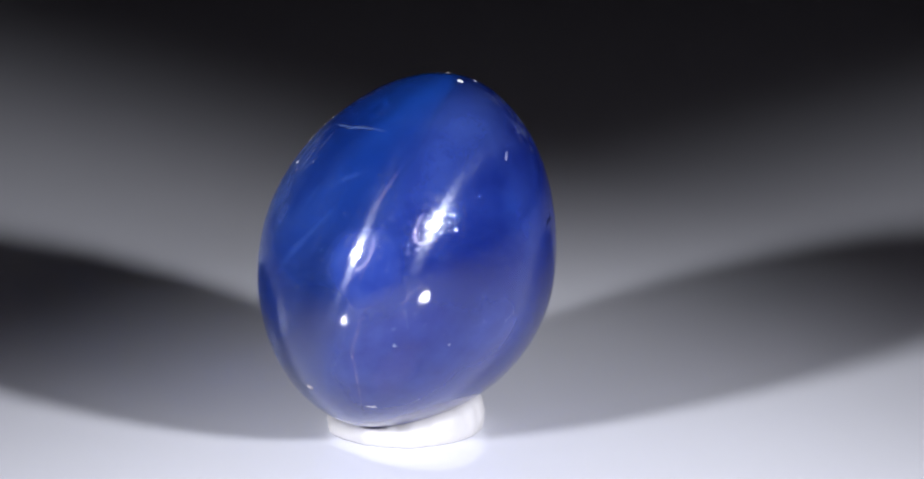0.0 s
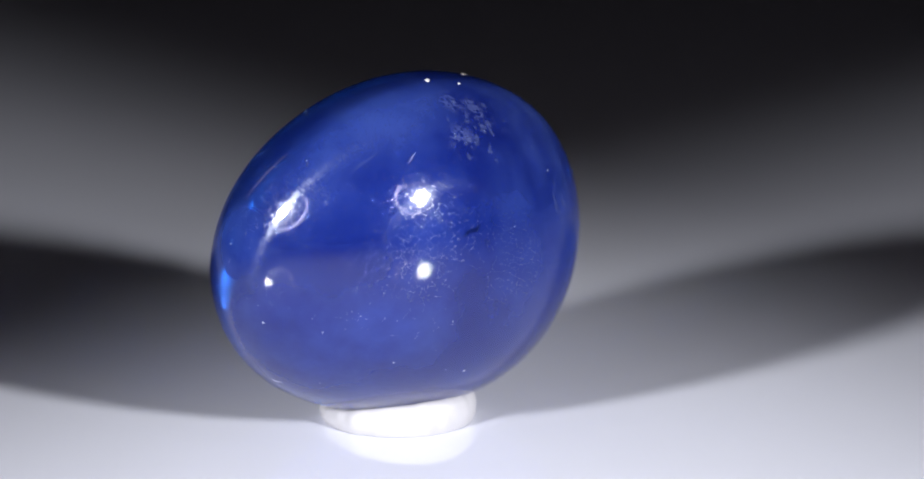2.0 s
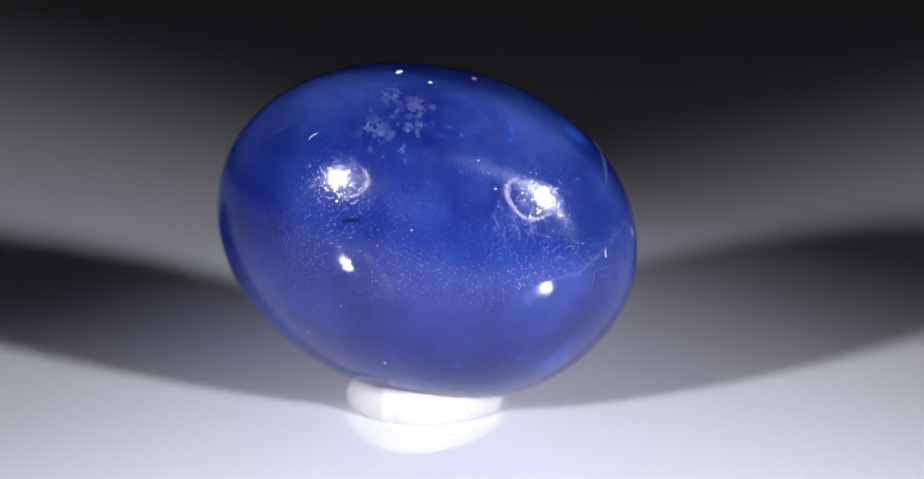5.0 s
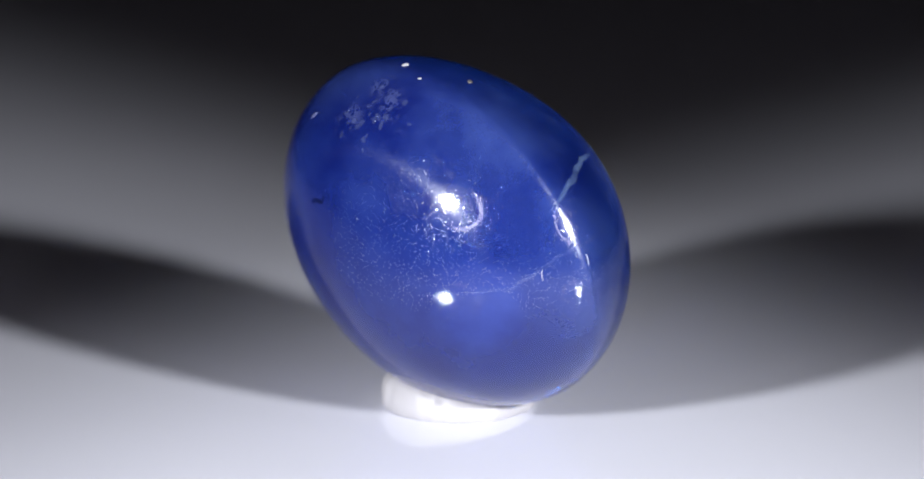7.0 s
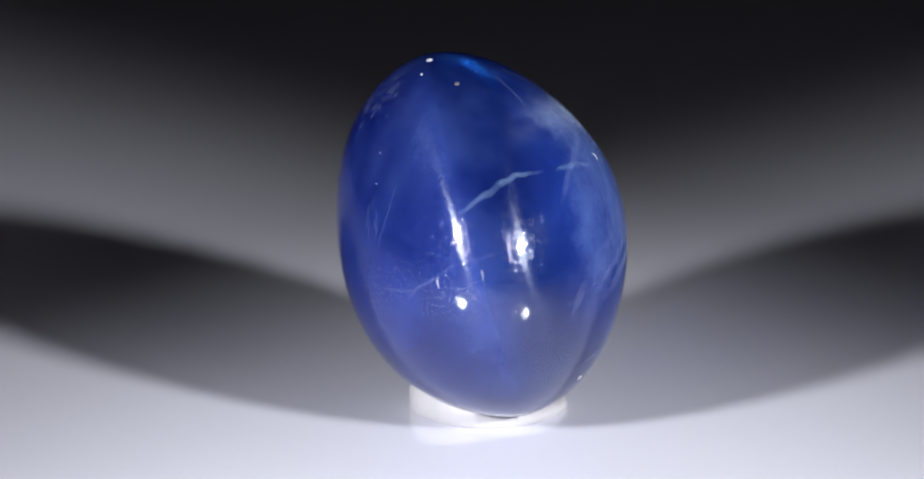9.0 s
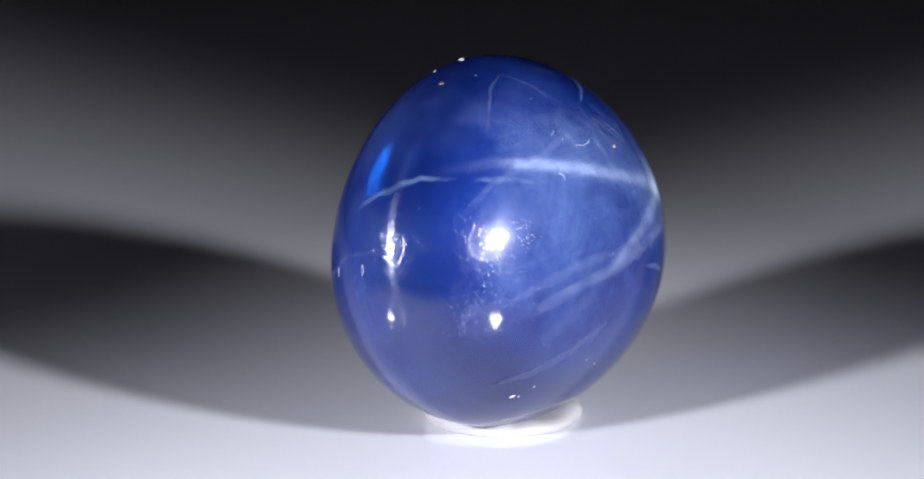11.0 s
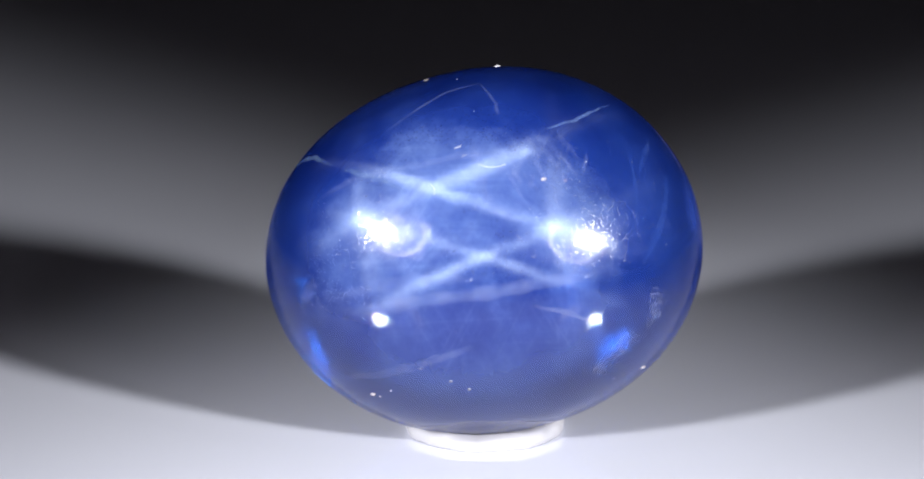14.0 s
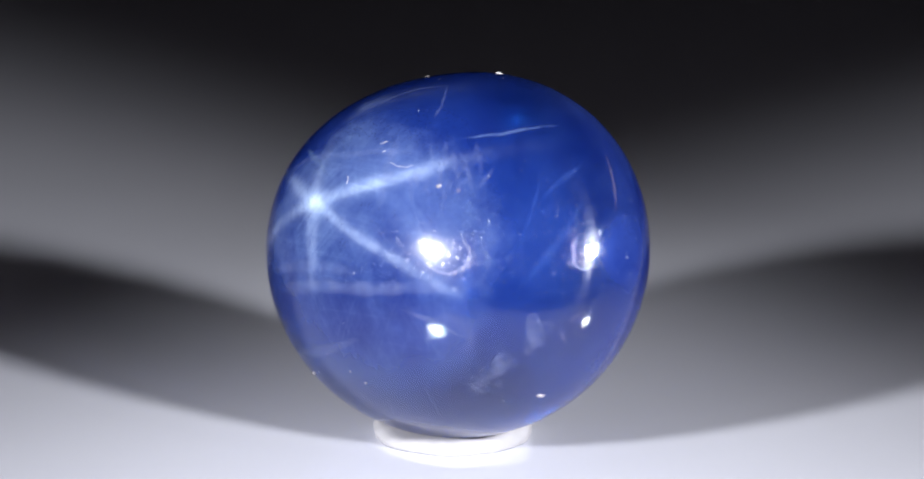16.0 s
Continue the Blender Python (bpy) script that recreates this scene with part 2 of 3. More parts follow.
    heart = node(tree, "ShaderNodeMix", {0: step_up(tree, facing, 0.80, 0.95), 6: (0, 0, 0, 1), 7: (0.0058, 0.0074, 0.0098, 1)}, data_type="RGBA").outputs[2]
    g = node(tree, "ShaderNodeBsdfAnisotropic", {"Color": heart, "Roughness": 0.26, "Anisotropy": 0.0, "Normal": unit})
    total = node(tree, "ShaderNodeAddShader", {0: total, 1: g.outputs[0]}).outputs[0]
    fuzz = node(tree, "ShaderNodeTexNoise", {"Vector": pos, "Scale": 1300.0, "Detail": 5.0, "Roughness": 0.7})
    patchy = scalar(tree, "ADD", scalar(tree, "MULTIPLY", step_up(tree, fuzz.outputs["Fac"], 0.32, 0.62), 0.55), scalar(tree, "MULTIPLY", step_up(tree, cloud.outputs["Fac"], 0.32, 0.62), 0.45))
    show = scalar(tree, "MULTIPLY", step_up(tree, facing, 0.52, 0.90), scalar(tree, "ADD", scalar(tree, "MULTIPLY", patchy, 0.85), 0.15))
    silky = scalar(tree, "MULTIPLY", zone, step_up(tree, side, -7.0 * MM, -4.2 * MM))
    show = scalar(tree, "MULTIPLY", show, scalar(tree, "ADD", scalar(tree, "MULTIPLY", silky, 0.78), 0.22))
    show = scalar(tree, "MULTIPLY", show, scalar(tree, "ADD", scalar(tree, "MULTIPLY", step_up(tree, height, -2.0 * MM, -0.5 * MM), 0.8), 0.2))
    for turn, bright in ((0, 0.45), (60, 1.0), (120, 1.0)):
        a = radians(turn + 3)
        k = 0.032 * bright
        tint = node(tree, "ShaderNodeMix", {0: show, 6: (0, 0, 0, 1), 7: (0.66 * k, 0.81 * k, 1.0 * k, 1)}, data_type="RGBA").outputs[2]
        needle = crystal_way(tree, (math.cos(a), -0.115 * math.sin(a), 0.993 * math.sin(a)))
        lean = scalar(tree, "MULTIPLY", vmath(tree, "DOT_PRODUCT", geo.outputs["Normal"], needle).outputs["Value"], bend)
        way = vmath(tree, "ADD", needle, node(tree, "ShaderNodeVectorMath", {0: axis, "Scale": lean}, operation="SCALE").outputs[0])
        way = vmath(tree, "NORMALIZE", way.outputs[0]).outputs[0]
        off = vmath(tree, "DOT_PRODUCT", geo.outputs["Normal"], way).outputs["Value"]
        up = vmath(tree, "SUBTRACT", geo.outputs["Normal"], node(tree, "ShaderNodeVectorMath", {0: way, "Scale": off}, operation="SCALE").outputs[0])
        up = vmath(tree, "NORMALIZE", up.outputs[0]).outputs[0]
        g = node(tree, "ShaderNodeBsdfAnisotropic", {"Color": tint, "Roughness": 0.3225, "Anisotropy": 0.7985, "Normal": up, "Tangent": way})
        total = node(tree, "ShaderNodeAddShader", {0: total, 1: g.outputs[0]}).outputs[0]
    # the silk as a whole: a broad, cloudy sheen about the same direction
    fog = scalar(tree, "ADD", scalar(tree, "MULTIPLY", silk, 0.22), scalar(tree, "MULTIPLY", step_up(tree, cloud.outputs["Fac"], 0.25, 0.80), 0.75))
    fog = scalar(tree, "MULTIPLY", scalar(tree, "MULTIPLY", fog, step_up(tree, facing, 0.48, 0.92)), zone)
    rows = node(tree, "ShaderNodeTexNoise", {"W": scalar(tree, "MULTIPLY", scalar(tree, "ADD", block, scalar(tree, "MULTIPLY", wander, 0.35)), 1700.0), "Scale": 1.0, "Detail": 4.0, "Roughness": 0.7}, noise_dimensions="1D")
    mottle = node(tree, "ShaderNodeTexNoise", {"Vector": pos, "Scale": 620.0, "Detail": 6.0, "Roughness": 0.68, "Distortion": 0.6})
    grown = scalar(tree, "MULTIPLY", scalar(tree, "ADD", scalar(tree, "MULTIPLY", step_up(tree, rows.outputs["Fac"], 0.32, 0.66), 0.65), 0.45),
                   scalar(tree, "ADD", scalar(tree, "MULTIPLY", step_up(tree, mottle.outputs["Fac"], 0.32, 0.70), 0.9), 0.45))
    fog = scalar(tree, "MULTIPLY", fog, grown)
    fog = scalar(tree, "MULTIPLY", fog, scalar(tree, "SUBTRACT", 1.0, scalar(tree, "MULTIPLY", step_up(tree, side, 2.6 * MM, 5.8 * MM), 0.8)))
    tint = node(tree, "ShaderNodeMix", {0: fog, 6: (0, 0, 0, 1), 7: (0.068, 0.098, 0.142, 1)}, data_type="RGBA").outputs[2]
    g = node(tree, "ShaderNodeBsdfAnisotropic", {"Color": tint, "Roughness": 0.60, "Anisotropy": 0.0, "Normal": axis})
    total = node(tree, "ShaderNodeAddShader", {0: total, 1: g.outputs[0]}).outputs[0]
    tree.links.new(total, out.inputs[0])
    return mat


def vein(name, color, cover, scale=3200.0):
    """A thin healed fracture: a pale, partly see-through film that breaks up along its length."""
    mat, tree, out = material(name)
    pos = node(tree, "ShaderNodeTexCoord").outputs["Object"]
    n = node(tree, "ShaderNodeTexNoise", {"Vector": pos, "Scale": scale, "Detail": 4.0, "Roughness": 0.65})
    soft = node(tree, "ShaderNodeSeparateXYZ", {0: node(tree, "ShaderNodeTexCoord").outputs["UV"]}).outputs[0]
    fac = scalar(tree, "MULTIPLY", scalar(tree, "ADD", scalar(tree, "MULTIPLY", step_up(tree, n.outputs["Fac"], 0.30, 0.62), 0.75), 0.25), scalar(tree, "MULTIPLY", soft, cover))
    d = node(tree, "ShaderNodeBsdfDiffuse", {"Color": (*color, 1)})
    t = node(tree, "ShaderNodeBsdfTransparent")
    m = node(tree, "ShaderNodeMixShader", {0: fac, 1: t.outputs[0], 2: d.outputs[0]})
    tree.links.new(m.outputs[0], out.inputs[0])
    return mat


def flash(name, color, way):
    """A flat fracture just under the skin: clear, but for the mirror-like flash that its plane, with its normal along way in the crystal, throws back."""
    mat, tree, out = material(name)
    coord = node(tree, "ShaderNodeTexCoord")
    soft = node(tree, "ShaderNodeSeparateXYZ", {0: coord.outputs["UV"]}).outputs[0]
    n = node(tree, "ShaderNodeTexNoise", {"Vector": coord.outputs["Object"], "Scale": 5200.0, "Detail": 3.0, "Roughness": 0.6})
    whole = node(tree, "ShaderNodeTexNoise", {"Vector": coord.outputs["Object"], "Scale": 1300.0, "Detail": 3.0})
    fac = scalar(tree, "MULTIPLY", step_up(tree, n.outputs["Fac"], 0.36, 0.46), step_up(tree, scalar(tree, "ADD", soft, scalar(tree, "MULTIPLY", whole.outputs["Fac"], 0.7)), 0.55, 0.95))
    tint = node(tree, "ShaderNodeMix", {0: fac, 6: (0, 0, 0, 1), 7: (*color, 1)}, data_type="RGBA").outputs[2]
    g = node(tree, "ShaderNodeBsdfAnisotropic", {"Color": tint, "Roughness": 0.22, "Anisotropy": 0.0, "Normal": crystal_way(tree, way)})
    t = node(tree, "ShaderNodeBsdfTransparent")
    tree.links.new(node(tree, "ShaderNodeAddShader", {0: t.outputs[0], 1: g.outputs[0]}).outputs[0], out.inputs[0])
    return mat


def glowing(name, color, strength):
    mat, tree, out = material(name)
    e = node(tree, "ShaderNodeEmission", {"Color": (*color, 1), "Strength": strength})
    tree.links.new(e.outputs[0], out.inputs[0])
    return mat


SAPPHIRE = sapphire()
ACRYLIC = plastic("white_acrylic", (0.774, 0.786, 0.872), 0.05, 0.0, 700.0)
REFLECTOR = glowing("lit_reflector", (1.0, 0.97, 1.0), 0.9)
LIT_RIM = glowing("lit_rim", (0.98, 0.90, 1.0), 12.0)
PUTTY = plastic("white_putty", (0.52, 0.51, 0.53), 0.45, 0.4, 3000.0)
LINT = plastic("white_lint", (0.75, 0.75, 0.78), 0.7, 0.0, 5000.0)
SPECK = plastic("dull_speck", (0.30, 0.32, 0.40), 0.4, 0.4, 6000.0)
BROWN = plastic("brownish_pit", (0.11, 0.10, 0.10), 0.35, 0.5, 6000.0)
PIT = plastic("pale_chip", (0.40, 0.38, 0.42), 0.25, 0.5, 6000.0)
VEIN = vein("healed_fracture", (0.24, 0.38, 0.75), 0.24)
FEATHER = vein("feathery_fracture", (0.24, 0.38, 0.64), 0.21, 1800.0)
BAND = vein("silk_band", (0.36, 0.43, 0.72), 0.18, 800.0)
FAINT = vein("faint_silk_line", (0.32, 0.40, 0.72), 0.11, 1100.0)
WISP = vein("wispy_residue", (0.30, 0.38, 0.66), 0.09, 1500.0)
RESIDUE = vein("dried_residue", (0.30, 0.36, 0.62), 0.19)
STREAK = vein("blue_growth_line", (0.06, 0.14, 0.55), 0.16)
ROSY = vein("rosy_line", (0.72, 0.56, 0.58), 0.13)
FLASH = flash("rosy_fracture_plane", (0.0080, 0.0038, 0.0021), (-0.983, 0.086, 0.163))
SMUDGE = vein("dark_inclusion", (0.004, 0.008, 0.05), 0.6)
BLACK_CLOTH = plastic("black_cloth", (0.012, 0.011, 0.013), 0.9, 0.3, 2000.0, 0.1)
BLACK_METAL = plastic("black_metal", (0.03, 0.03, 0.032), 0.35, 0.1, 1500.0)


# ---- building ----
def part(name, bm, mat, parent=None, label="", smooth=True):
    mesh = bpy.data.meshes.new(name)
    bm.to_mesh(mesh)
    bm.free()
    mesh.materials.append(mat)
    if smooth:
        mesh.polygons.foreach_set("use_smooth", [True] * len(mesh.polygons))
    ob = new(name, mesh)
    ob.parent = parent
    return tagged(ob, label)


def lathe(profile, segments, closed=False):
    """A body turned about z from (radius, height) pairs; a radius of 0 closes an end."""
    bm = bmesh.new()
    rings = []
    for r, z in profile:
        if r == 0:
            rings.append([bm.verts.new((0, 0, z))])
        else:
            rings.append([bm.verts.new((r * math.cos(2 * math.pi * i / segments), r * math.sin(2 * math.pi * i / segments), z)) for i in range(segments)])
    pairs = list(zip(rings, rings[1:])) + ([(rings[-1], rings[0])] if closed else [])
    for a, b in pairs:
        for i in range(segments):
            j = (i + 1) % segments
            vs = [a[i % len(a)], a[j % len(a)], b[j % len(b)], b[i % len(b)]]
            seen = []
            for v in vs:
                if v not in seen:
                    seen.append(v)
            if len(seen) > 2:
                bm.faces.new(seen)
    bmesh.ops.recalc_face_normals(bm, faces=bm.faces)
    return bm


# ---- structure ----
ground = part("ground", lathe([(0, -12 * MM), (3.0, -12 * MM)], 48), BLACK_CLOTH)
tagged(ground, "black cloth covered table top under the turntable", "table top", kind="structure")


def turntable():
    top = new("turntable")
    r, h = 115 * MM, 6 * MM
    edge = [(r - 1.2 * MM + 1.2 * MM * math.sin(a), -1.2 * MM + 1.2 * MM * math.cos(a)) for a in [i * math.pi / 12 for i in range(7)]]
    part("plate", lathe([(0, 0), (r * 0.5, 0)] + edge + [(r, -h), (r * 0.5, -h), (0, -h)], 192), ACRYLIC, top, "glossy white acrylic plate", smooth=False)
    part("base", lathe([(0, -6.2 * MM), (60 * MM, -6.2 * MM), (60 * MM, -12 * MM), (0, -12 * MM)], 64), BLACK_METAL, top, "black round base", smooth=False)
    return tagged(top, "round turntable with a glossy white acrylic plate", "turntable")


# ---- the stone ----
W, L, TD, TB = 8.183, 6.491, 5.081, 5.285        # half width, half length, dome and back depth, mm
STONE_AT = (1.259, -1.237, 6.556)                # on the plate, mm
STONE_TURN = pose(0, 0, 0, 0, 0, 177.932) @ pose(0, 0, 0, 16.201) @ pose(0, 0, 0, 0, 9.149)


def uneven(d):
    """How far the hand-cut stone departs from the even lens shape, along the direction d."""
    x, y, z = d
    xx, yy, zz = x * x, y * y, z * z
    return (0.0020 * x * (5 * xx - 3) + 0.0094 * y * (5 * yy - 3) + 0.0037 * z * (5 * zz - 3) + 0.1335 * x * y * z
            + 0.0126 * x * (yy - zz) - 0.0149 * y * (zz - xx) + 0.0152 * z * (xx - yy)
            - 0.0450 * (xx * xx - 0.2) + 0.0121 * (yy * yy - 0.2) + 0.0046 * (zz * zz - 0.2)
            + 0.0084 * x * y * (xx - yy) + 0.0203 * y * z * (yy - zz) - 0.0156 * z * x * (zz - xx)
            - 0.0054 * xx * y * z - 0.0465 * yy * x * z + 0.0624 * zz * x * y)


def stone_mesh():
    bm = bmesh.new()
    nu, nv = 240, 140
    rows = []
    for j in range(nv + 1):
        b = -math.pi / 2 + math.pi * j / nv
        c, s = max(math.cos(b), 0.0), math.sin(b)
        depth, e = (TD, 0.991) if s > 0 else (TB, 1.207)
        rho = c ** 1.042
        y = math.copysign(depth * abs(s) ** e, s)
        row = []
        for i in range(nu if 0 < j < nv else 1):
            a = 2 * math.pi * i / nu
            v = Vector((W * rho * math.cos(a), y, L * rho * math.sin(a)))
            v *= 1 + uneven(v.normalized()) + 0.0010 * noise.noise(v * 0.9)
            row.append(bm.verts.new(v * MM))
        rows.append(row)
    for a, b in zip(rows, rows[1:]):
        for i in range(nu):
            j = (i + 1) % nu
            vs = []
            for v in (a[i % len(a)], a[j % len(a)], b[j % len(b)], b[i % len(b)]):
                if v not in vs:
                    vs.append(v)
            bm.faces.new(vs)
    bmesh.ops.recalc_face_normals(bm, faces=bm.faces)
    return bm


def gemstone():
    top = new("star_sapphire")
    bm = stone_mesh()
    tree = BVHTree.FromBMesh(bm)
    part("cabochon", bm, SAPPHIRE, top, "polished translucent blue double cabochon")

    def on_skin(d):
        """The point and normal of the polished skin along a direction in the stone."""
        d = Vector(d).normalized()
        place, normal, _, _ = tree.ray_cast(d * 0.03, -d)
        return place, normal

    def crumb(d, size, seed, mat, label):
        place, normal = on_skin(d)
        b = bmesh.new()
        bmesh.ops.create_icosphere(b, subdivisions=2, radius=size * MM)
        for v in b.verts:
            v.co *= 0.8 + 0.5 * noise.noise(v.co * (1.6 / (size * MM)) + Vector((seed, 0, 0)))
        m = Matrix.Translation(place) @ normal.to_track_quat("Z", "Y").to_matrix().to_4x4() @ Matrix.Diagonal((1.3, 0.9, 0.5, 1))
        bmesh.ops.transform(b, matrix=m, verts=b.verts)
        part("crumb", b, mat, top, label)

    def lint(d, along, length, bend, width=0.009):
        place, normal = on_skin(d)
        t = (Vector(along) - normal * normal.dot(Vector(along))).normalized()
        side = normal.cross(t)
        b = bmesh.new()
        rings = []
        for i in range(15):
            u = i / 14 - 0.5
            q = place + (t * u * length + side * (bend * (4 * u * u - 1) + 0.12 * bend * math.sin(u * 17))) * MM
            hit, n, _, _ = tree.ray_cast(q.normalized() * 0.03, -q.normalized())
            hit = hit + n * 0.012 * MM
            w = width * MM * (1 - 0.6 * abs(2 * u) ** 3)
            rings.append([b.verts.new(hit + (side * math.cos(k * 1.2566) + n * math.sin(k * 1.2566)) * w) for k in range(5)])
        for r, q in zip(rings, rings[1:]):
            for k in range(5):
                b.faces.new((r[k], r[(k + 1) % 5], q[(k + 1) % 5], q[k]))
        b.faces.new(rings[0])
        b.faces.new(rings[-1][::-1])
        bmesh.ops.recalc_face_normals(b, faces=b.faces)
        part("lint", b, LINT, top, "thin white lint fibre")

    def thin_out(b, dens):
        """Keeps each film's density, full in the middle and none at its edges, in its u coordinate."""
        layer = b.loops.layers.uv.new("density")
        for f in b.faces:
            for c in f.loops:
                c[layer].uv = (dens[c.vert], 0.5)

    def seam(name, stops, width, mat, label, wobble=0.05, blunt=0.25):
        """A narrow film on the skin through the directions in stops, tapered at both ends unless blunt."""
        stops = [Vector(d).normalized() for d in stops]
        steps = 14 * (len(stops) - 1)
        b = bmesh.new()
        dens = {}
        pts = []
        for i in range(steps + 1):
            u = i / steps * (len(stops) - 1)
            k = min(int(u), len(stops) - 2)
            d = stops[k].slerp(stops[k + 1], u - k)
            p, n = on_skin(d)
            pts.append((p, n))
        rows = []
        for i, (p, n) in enumerate(pts):
            t = (pts[min(i + 1, steps)][0] - pts[max(i - 1, 0)][0]).normalized()
            side = n.cross(t)
            p = p + side * wobble * noise.noise(p * 2500) * MM
            taper = blunt + (1 - blunt) * math.sin(math.pi * i / steps)
            w = 1.25 * width * MM * taper * (0.9 + 0.35 * noise.noise(p * 2200))
            row = []
            for e, full in ((-0.5, 0.0), (-0.28, 0.8), (0.0, 1.0), (0.28, 0.8), (0.5, 0.0)):
                v = b.verts.new(on_skin(p + side * w * e)[0] + n * 0.010 * MM)
                dens[v] = full * min(1.0, 0.15 + 4.0 * min(i, steps - i) / steps)
                row.append(v)
            rows.append(row)
        for r, q in zip(rows, rows[1:]):
            for k in range(4):
                b.faces.new((r[k], r[k + 1], q[k + 1], q[k]))
        bmesh.ops.recalc_face_normals(b, faces=b.faces)
        thin_out(b, dens)
        part(name, b, mat, top, label)

    seam("fracture", [(-0.45, 0.60, 0.655), (-0.62, 0.44, 0.64), (-0.745, 0.19, 0.64)], 0.15, VEIN, "pale healed fracture line")
    seam("fracture", [(0.86, -0.05, 0.495), (0.83, 0.11, 0.55), (0.765, 0.28, 0.585), (0.70, 0.44, 0.555)], 0.27, FEATHER, "pale blue feathery fracture line", 0.08)
    seam("fracture", [(0.67, 0.50, 0.53), (0.57, 0.64, 0.51), (0.40, 0.80, 0.43)], 0.30, FEATHER, "pale blue feathery fracture line", 0.08)
    seam("scratch", [(0.60, -0.295, 0.745), (0.69, -0.43, 0.57), (0.715, -0.585, 0.375)], 0.045, VEIN, "thin pale scratch", 0.02)
    seam("inclusion", [(-0.24, -0.79, 0.57), (-0.29, -0.80, 0.52), (-0.36, -0.81, 0.46)], 0.24, SMUDGE, "small dark inclusion", 0.2)
    # bands and edges of the silk block
    seam("silk_band", [(0.80, 0.55, -0.23), (0.47, 0.84, -0.25), (0.11, 0.95, -0.28), (-0.32, 0.905, -0.265), (-0.72, 0.66, -0.20)], 0.50, BAND, "broad pale band of silk", 0.03, 0.9)
    seam("silk_band", [(0.80, 0.31, -0.515), (0.65, 0.46, -0.58), (0.334, 0.705, -0.60), (0.114, 0.794, -0.58)], 0.40, FAINT, "faint pale band of silk", 0.05, 0.4)
    seam("silk_band", [(0.86, 0.495, -0.12), (0.446, 0.881, -0.12), (0.0, 0.985, -0.19)], 0.45, FAINT, "faint pale band of silk", 0.05, 0.5)
    seam("silk_band", [(0.793, 0.473, 0.384), (0.64, 0.591, 0.491), (0.29, 0.766, 0.57), (-0.03, 0.784, 0.61), (-0.226, 0.777, 0.587)], 0.34, FAINT, "faint pale band of silk", 0.06, 0.5)
    seam("silk_band", [(-0.088, 0.966, 0.242), (-0.06, 0.85, 0.50), (-0.037, 0.725, 0.688)], 0.42, FAINT, "faint pale band of silk", 0.06, 0.7)
    seam("silk_edge", [(-0.257, 0.884, -0.39), (-0.462, 0.764, -0.45), (-0.601, 0.617, -0.508)], 0.18, BAND, "short pale line", 0.04)
    seam("silk_patch", [(0.925, 0.36, -0.15), (0.90, 0.42, -0.08), (0.865, 0.50, -0.02)], 0.62, FAINT, "small pale lozenge of silk", 0.05)
    seam("fracture", [(0.444, 0.516, 0.732), (0.26, 0.46, 0.85), (0.068, 0.368, 0.927), (-0.119, 0.314, 0.942)], 0.15, FAINT, "thin pale fracture line", 0.04)
    seam("fracture", [(-0.119, 0.314, 0.942), (-0.206, 0.489, 0.848), (-0.213, 0.575, 0.79)], 0.16, FAINT, "thin pale fracture line", 0.04)
    seam("fracture", [(-0.50, 0.79, 0.36), (-0.53, 0.74, 0.42), (-0.575, 0.579, 0.578)], 0.11, FAINT, "thin pale fracture line", 0.05)
    # feathery streaks at the corner of the block, in two directions of the crystal
    rng = random.Random(41)
    for k in range(22):
        x, z = rng.uniform(-4.3, -1.5), rng.uniform(2.0, 3.6)
        a = radians(rng.choice((63, 63, 118)) + rng.uniform(-7, 7))
        h = rng.uniform(0.25, 0.65)
        ends = [Vector((x + e * h * math.cos(a), 0.0, z + e * h * math.sin(a))) for e in (-1, 0, 1)]
        for v in ends:
            v.y = 5.1 * math.sqrt(max(0.05, 1 - (v.x / 8.2) ** 2 - (v.z / 6.5) ** 2))
        seam("feather", ends, rng.uniform(0.12, 0.28), FAINT, "feathery pale streak", 0.05)
    # growth lines in the clear blue shoulder
    seam("growth_line", [(-0.878, 0.185, 0.441), (-0.87, 0.33, 0.35), (-0.855, 0.447, 0.263)], 0.22, STREAK, "pale blue growth line", 0.03)
    seam("growth_line", [(-0.934, 0.253, 0.254), (-0.90, 0.40, 0.02), (-0.808, 0.542, -0.232)], 0.30, STREAK, "pale blue growth line", 0.03)
    seam("growth_line", [(-0.83, 0.40, 0.40), (-0.85, 0.50, 0.16), (-0.82, 0.56, -0.05)], 0.16, STREAK, "pale blue growth line", 0.03)
    # the back: a rosy line, wisps, a faint line round the end
    seam("scratch", [(-0.973, 0.107, 0.204), (-0.93, 0.075, 0.35), (-0.874, 0.048, 0.483)], 0.10, ROSY, "rosy white line", 0.02)
    seam("scratch", [(-0.80, -0.268, 0.537), (-0.74, -0.278, 0.61), (-0.677, -0.283, 0.679)], 0.07, WISP, "thin pale scratch", 0.04)
    seam("fracture", [(0.942, 0.136, 0.306), (0.945, -0.12, 0.30), (0.908, -0.377, 0.20), (0.69, -0.695, 0.195)], 0.15, FAINT, "faint pale fracture line", 0.05)
